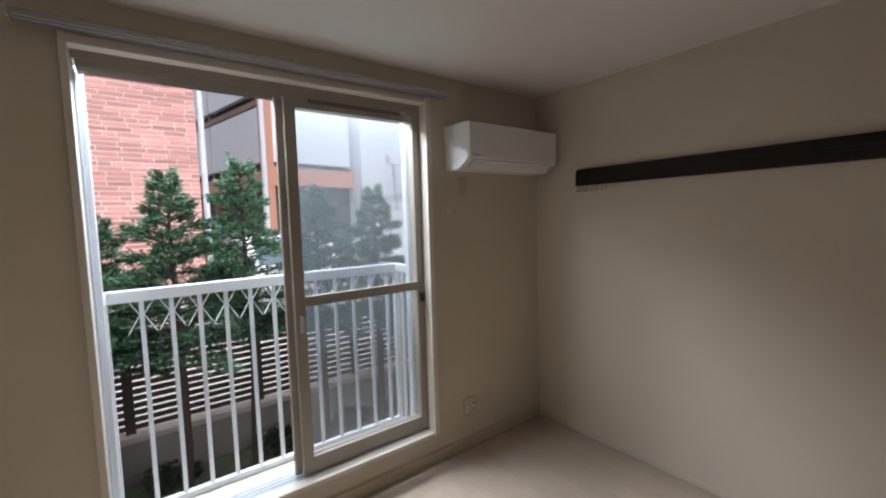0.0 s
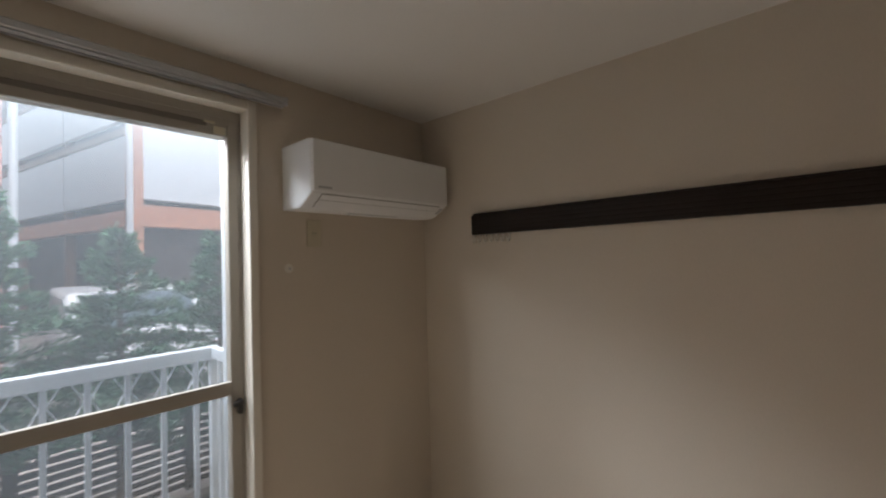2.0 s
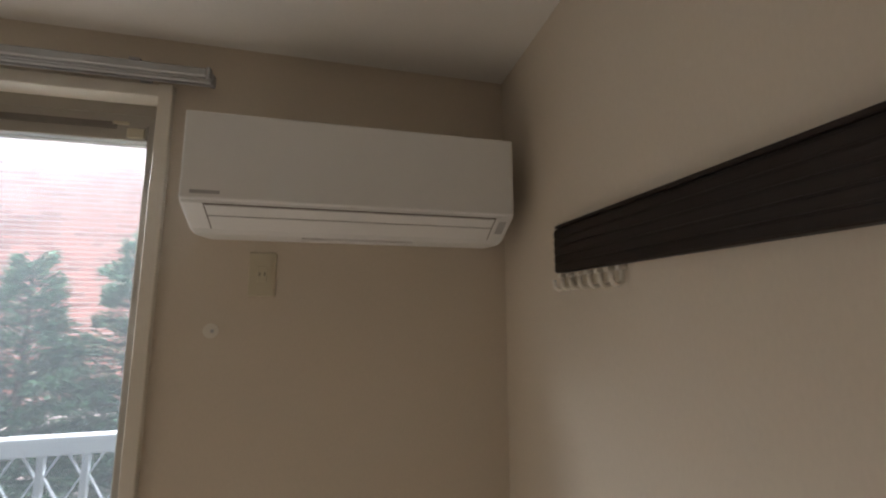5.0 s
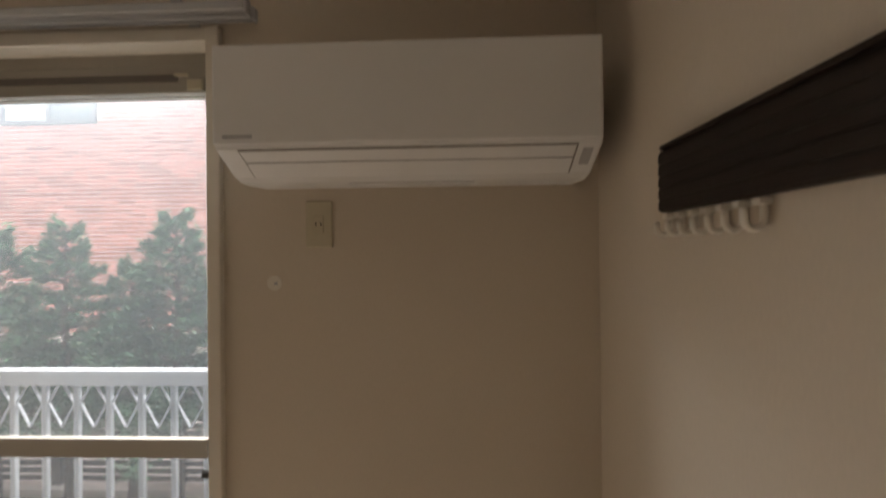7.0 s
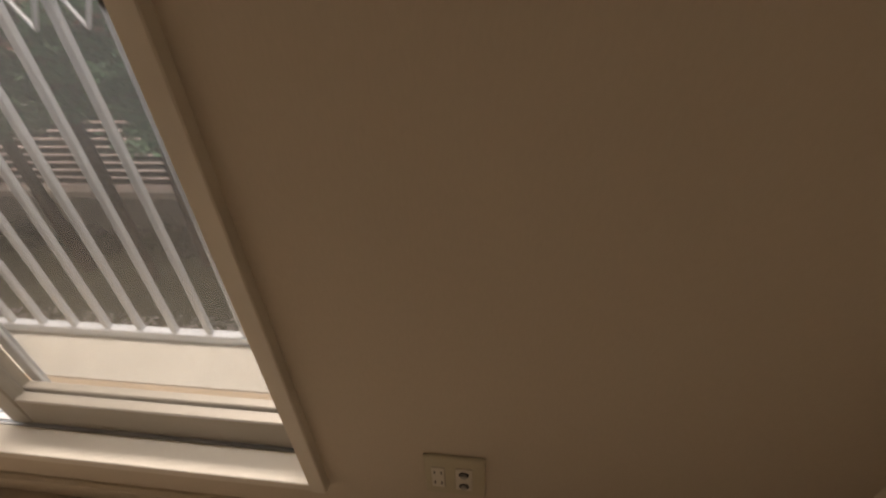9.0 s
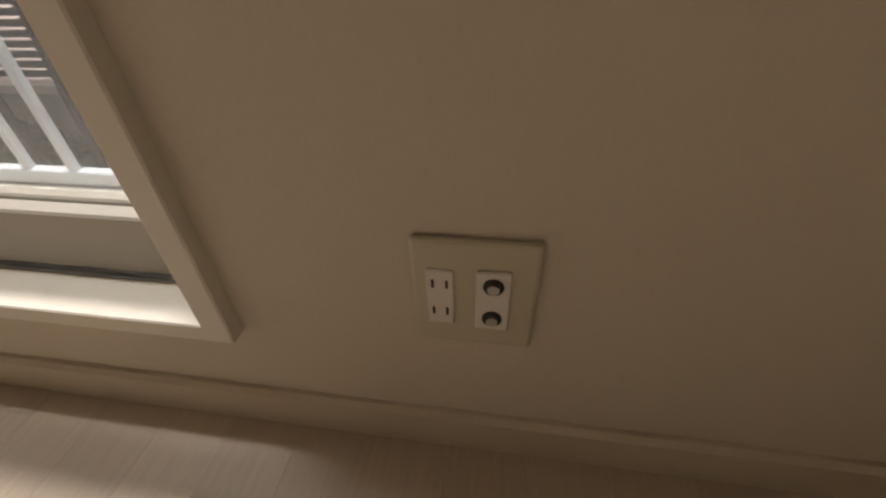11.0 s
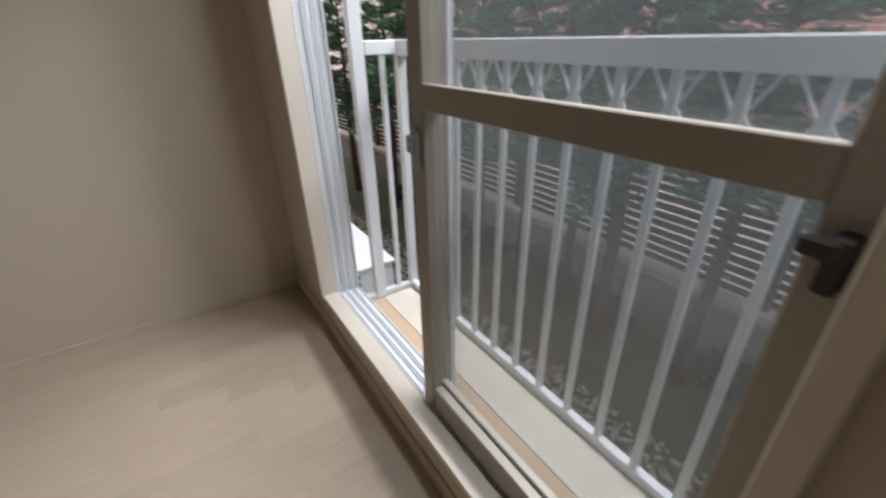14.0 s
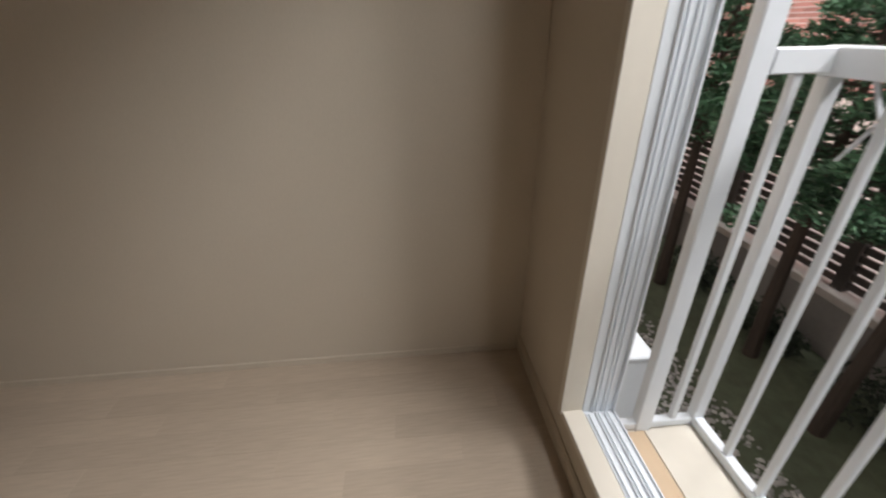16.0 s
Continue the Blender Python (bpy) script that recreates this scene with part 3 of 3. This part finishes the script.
# ---- conifers ----
def conifer_meshes(seed, height):
    g = np.random.default_rng(seed)
    bm = bmesh.new()
    tube(bm, [(g.normal() * 0.01, g.normal() * 0.01, height * f) for f in (0, 0.15, 0.35, 0.6, 0.8, 0.97)], [0.045, 0.038, 0.032, 0.022, 0.013, 0.004], 9)
    limbs = bmesh.new()
    verts, faces = [], []
    nb = 54
    for i in range(nb):
        f = 0.455 + 0.53 * (i + g.uniform(0, 1)) / nb
        a = i * 2.4 + g.uniform(-0.5, 0.5)
        prof = min(1.0, (1 - f) / 0.50) ** 1.1
        length = (0.05 + 0.62 * prof) * g.uniform(0.65, 1.15)
        lift = g.uniform(0.05, 0.35) + 0.5 * max(0.0, (f - 0.7) / 0.3)
        start = np.array((0, 0, height * f))
        out = np.array((math.cos(a), math.sin(a), 0))
        side = np.array((-math.sin(a), math.cos(a), 0))
        pts = [start + out * length * s + np.array((0, 0, 1)) * (lift * length * s - 0.20 * length * s * s) for s in (0, 0.4, 0.75, 1.0)]
        tube(limbs, pts, [0.010, 0.007, 0.005, 0.002], 5)
        for _ in range(int(400 * length / 0.5) + 50):
            s = g.beta(2.0, 1.3)
            p = start + out * length * s + np.array((0, 0, 1)) * (lift * length * s - 0.20 * length * s * s)
            wide = 0.15 * length * (1.15 - s) + 0.012
            p = p + side * g.normal() * wide + np.array((0, 0, 1)) * g.normal() * 0.02
            d = out * g.uniform(0.5, 1.0) + side * g.normal() * 0.6 + np.array((0, 0, g.uniform(-0.15, 0.75)))
            d = d / np.linalg.norm(d) * g.uniform(0.030, 0.065)
            w = np.cross(d, g.normal(size=3))
            w = w / (np.linalg.norm(w) + 1e-6) * g.uniform(0.004, 0.0085)
            k = len(verts)
            verts += [tuple(p - w * 0.5), tuple(p + d * 0.5 - w), tuple(p + d), tuple(p + d * 0.5 + w)]
            faces.append((k, k + 1, k + 2, k + 3))
    return finish("trunk", bm, M_BARK), finish("branchwork", limbs, M_BARK), from_lists("crown", verts, faces, M_LEAF)


protos = []
for seed, h in ((11, 2.45), (12, 2.6), (13, 2.4)):
    protos.append(conifer_meshes(seed, h))
TREES = ((-5.9, 1.5, 0, 0.98), (-5.05, 1.62, 1, 0.97), (-4.25, 1.5, 2, 1.02), (-3.45, 1.6, 0, 0.97), (-2.88, 1.52, 1, 0.93), (-2.62, 1.74, 0, 0.88), (-2.19, 1.58, 2, 1.03), (-1.68, 1.64, 1, 1.0), (-1.10, 1.56, 0, 0.97), (-0.50, 1.62, 2, 1.0), (0.25, 1.55, 1, 0.97), (1.1, 1.6, 0, 1.0))
for i, (x, y, v, s) in enumerate(TREES):
    t = thing("conifer", (x, y, GZ), "young dark-green conifer with open drooping branches by the garden wall", "tree", "row of conifers")
    m = Matrix.Translation((x, y, GZ)) @ Matrix.Rotation(i * 1.9, 4, "Z") @ Matrix.Diagonal((s, s, s, 1))
    for nm, me in zip(("trunk", "branchwork", "crown"), protos[v]):
        o = new(nm, me)
        o.parent = t
        o.matrix_parent_inverse = t.matrix_basis.inverted()
        o.matrix_basis = m
        if nm != "trunk":
            tagged(o, kind="stuff")

# ---- brick building ----
KX, KY = -1.46, 5.9
brick_house = thing("brick_building", (-9, KY, -0.2), "red brick apartment building with pale mortar joints", "building")
block("wall", (-22, KX, KY, KY + 9, -0.2, 12), M_MORTAR, brick_house)
bw = new("apartment_window")
bw.parent = brick_house
bw.matrix_parent_inverse = brick_house.matrix_basis.inverted()
WX0, WX1, WZ0, WZ1 = -8.35, -6.62, 3.93, 5.25
block("window_frame", (WX0, WX1, KY - 0.03, KY + 0.02, WZ0, WZ0 + 0.07), M_FRAMEG, bw)
block("window_frame", (WX0, WX1, KY - 0.03, KY + 0.02, WZ1 - 0.07, WZ1), M_FRAMEG, bw)
for xa in (WX0, (WX0 + WX1) / 2 - 0.035, WX1 - 0.07):
    block("window_frame", (xa, xa + 0.07, KY - 0.03, KY + 0.02, WZ0 + 0.07, WZ1 - 0.07), M_FRAMEG, bw)
block("pane", (WX0 + 0.07, (WX0 + WX1) / 2 - 0.035, KY - 0.012, KY - 0.006, WZ0 + 0.07, WZ1 - 0.07), M_CURTAIN, bw, "pane with pale blue curtain behind")
block("pane", ((WX0 + WX1) / 2 + 0.035, WX1 - 0.07, KY - 0.012, KY - 0.006, WZ0 + 0.07, WZ1 - 0.07), M_GLASSD, bw)
bm = bmesh.new()
tube(bm, [(KX + 0.10, KY + 0.2, -0.2), (KX + 0.10, KY + 0.2, 11)], 0.05, 10)
part("downpipe", bm, M_PANEL, brick_house)

# ---- parking building ----
park = thing("parking_building", (1.1, 12.0, -0.2), "white-panelled multi-storey parking building with orange-brown beams", "building")
turn = Matrix.Translation((1.1, 12.0, 0)) @ Matrix.Rotation(radians(12), 4, "Z")


def pblock(name, dims, mat, label=""):
    bm = bmesh.new()
    box(bm, *dims)
    bmesh.ops.transform(bm, matrix=turn, verts=bm.verts)
    return part(name, bm, mat, park, label)


# solid dark block in place of the open decks, their shade in its colour
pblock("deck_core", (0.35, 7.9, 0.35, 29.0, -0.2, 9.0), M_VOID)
pblock("front_beam", (0.0, 3.4, -0.05, 0.3, 2.75, 3.35), M_ORANGE)
pblock("front_panel", (0.30, 3.3, 0.0, 0.2, 3.52, 9.0), M_PANEL)
pblock("front_panel", (3.45, 8.0, -0.5, 0.3, -0.2, 9.0), M_PANEL, "plain white end wall")
pblock("corner_column", (0.0, 0.3, -0.02, 0.3, -0.2, 9.0), M_ORANGE)
for k in range(7):
    y0 = 0.35 + 4.05 * k
    pblock("side_panel", (0.02, 0.2, y0, y0 + 3.95, 3.5, 5.25), M_PANEL)
    pblock("side_panel", (0.02, 0.2, y0, y0 + 3.95, 5.75, 7.35), M_PANEL)
    pblock("side_column", (0.05, 0.3, y0 + 3.95, y0 + 4.05, -0.2, 8.0), M_BROWN)
bm = bmesh.new()
tube(bm, [(-0.06, -0.08, -0.2), (-0.06, -0.08, 9.0)], 0.08, 10)
bmesh.ops.transform(bm, matrix=turn, verts=bm.verts)
part("downpipe", bm, M_PANEL, park, "white rainwater pipe")
pblock("side_beam", (0.0, 0.3, 0.3, 29, 5.30, 5.48), M_BROWN)
pblock("side_beam", (-0.02, 0.3, 0.3, 29, 2.75, 3.2), M_ORANGE)
pblock("side_beam", (0.0, 0.3, 0.3, 29, 7.4, 7.55), M_BROWN)
pblock("roof", (-0.35, 8.2, -0.2, 29, 8.3, 8.6), M_BROWN)
bm = bmesh.new()
box(bm, 3.9, 6.2, -1.6, -1.35, 3.55, 3.85)
tube(bm, [(4.2, -1.45, 3.6), (5.2, -0.5, 1.9)], 0.07, 8)
bmesh.ops.transform(bm, matrix=turn, verts=bm.verts)
part("canopy_arm", bm, M_PANEL, park, "pale blue-grey canopy arm with a diagonal strut")

# parked car in the lane behind the fence
M_CAR = material("white car paint", (0.78, 0.80, 0.83), 0.25, grain=0.01, stain=0.02, bump=0)
car = thing("parked_car", (-0.1, 6.3, -0.2), "white hatchback parked in the lane behind the fence", "car")
bm = bmesh.new()
prism(bm, [(4.45, 0.10), (4.38, 0.45), (4.45, 0.62), (5.25, 0.78), (5.85, 1.28), (7.6, 1.32), (8.1, 0.75), (8.15, 0.10)], -0.9, 0.7)
long_edges = [e for e in bm.edges if abs(e.verts[0].co.x - e.verts[1].co.x) < 1e-6]
bmesh.ops.bevel(bm, geom=long_edges, offset=0.09, segments=3, affect="EDGES", profile=0.5)
part("body", bm, M_CAR, car)
bm = bmesh.new()
prism(bm, [(5.30, 0.80), (5.82, 1.22), (5.80, 1.245), (5.27, 0.825)], -0.75, 0.55)
part("windscreen", bm, M_GLASSD, car)
for x in (-0.908, 0.702):
    bm = bmesh.new()
    prism(bm, [(5.55, 0.84), (5.95, 1.20), (7.45, 1.22), (7.75, 0.84)], x, x + 0.006)
    part("side_window", bm, M_GLASSD, car)
    for y in (5.1, 7.4):
        bm = bmesh.new()
        tube(bm, [(x - 0.005, y, 0.10), (x + 0.012, y, 0.10)], 0.30, 20)
        part("wheel", bm, M_DARK, car)
for x in (-0.75, 0.42):
    block("headlight", (x, x + 0.2, 4.385, 4.42, 0.48, 0.58), M_AC, car, bevel=0.01)

# roof over our own house: unseen slab, added to shut out the sky
tagged(block("house_roof", (-9, 5, -9, 0.35, 2.9, 3.1), M_ROOF), "unseen plain roof slab added over the house", "roof", kind="structure")
tagged(block("house_wall", (-9, XL - 0.12, 0.0, WALL_T, GZ, 2.9), M_HOUSE), "beige rendered outer house wall", "wall", kind="structure")
tagged(block("house_wall_2", (0.12, 5, 0.0, WALL_T, GZ, 2.9), M_HOUSE), "beige rendered outer house wall", "wall", kind="structure")

# ---- pieces: floor planks and bricks ----
plank_me = {}


def plank(w, l):
    key = (round(w, 3), round(l, 3))
    if key not in plank_me:
        bm = bmesh.new()
        box(bm, 0.00012, w - 0.00012, 0.00012, l - 0.00012, -0.006, 0.0)
        top = [e for e in bm.edges if e.verts[0].co.z > -0.001 and e.verts[1].co.z > -0.001]
        bmesh.ops.bevel(bm, geom=top, offset=0.00025, segments=1, affect="EDGES")
        plank_me[key] = finish("plank", bm, M_FLOOR)
    return plank_me[key]


PW, PL = 0.102, 0.62
for i in range(30):
    x = XL + i * PW
    off = -((i * 0.37) % 1.0) * PL
    y = off
    while y < -YB:
        a, b = max(0.0, y), min(-YB, y + PL)
        if b - a > 0.02:
            o = new("plank", plank(PW, round(b - a, 3)))
            o.parent = floor
            o.matrix_basis = Matrix.Translation((x, -b, 0.0))
        y += PL

COURSE, BLEN = 0.074, 0.29


def brick_rows(x0, x1, z0, z1):
    """Lower corner and length of each brick on the wall, courses shifted at random."""
    r = random.Random(8)
    nz = int((z1 - z0) / COURSE)
    for j in range(nz):
        x, z = x1 - 0.002, z0 + j * COURSE
        if j % 2:
            x += 0.1
        while x > x0 + 0.05:
            l = BLEN * r.choice((0.5, 1.0, 1.0, 1.0, 1.3))
            if x > x1 - 0.002:
                l, x = 0.12, x1 - 0.002
            if not (x > WX0 and x - l < WX1 and z + COURSE > WZ0 and z < WZ1):
                yield x - l, z, l, r.uniform(0.004, 0.012)
            x -= l + 0.015


verts, faces, singles = [], [], 0
one = {}
for x, z, l, d in brick_rows(-13.0, KX, 0.3, 8.0):
    if -3.6 < x < -2.0 and 2.4 < z < 4.2 and singles < 290:
        singles += 1
        key = round(l, 3)
        if key not in one:
            bm = bmesh.new()
            box(bm, 0, l, -0.009, 0.01, 0, COURSE - 0.018, 0.002)
            one[key] = finish("brick", bm, M_BRICK_ONE)
        o = new("brick", one[key])
        o.parent = brick_house
        o.matrix_parent_inverse = brick_house.matrix_basis.inverted()
        o.matrix_basis = Matrix.Translation((x, KY, z))
        continue
    k = len(verts)
    a, b, c, e = x, x + l, z, z + COURSE - 0.018
    verts += [(a, KY - d, c), (b, KY - d, c), (b, KY - d, e), (a, KY - d, e), (a, KY + 0.01, c), (b, KY + 0.01, c), (b, KY + 0.01, e), (a, KY + 0.01, e)]
    faces += [(k, k + 1, k + 2, k + 3), (k + 1, k + 5, k + 6, k + 2), (k + 4, k, k + 3, k + 7), (k + 3, k + 2, k + 6, k + 7), (k + 4, k + 5, k + 1, k)]
rest = new("brickwork", from_lists("brickwork", verts, faces, M_BRICK))
rest.parent = brick_house
rest.matrix_parent_inverse = brick_house.matrix_basis.inverted()
tagged(rest, kind="stuff")
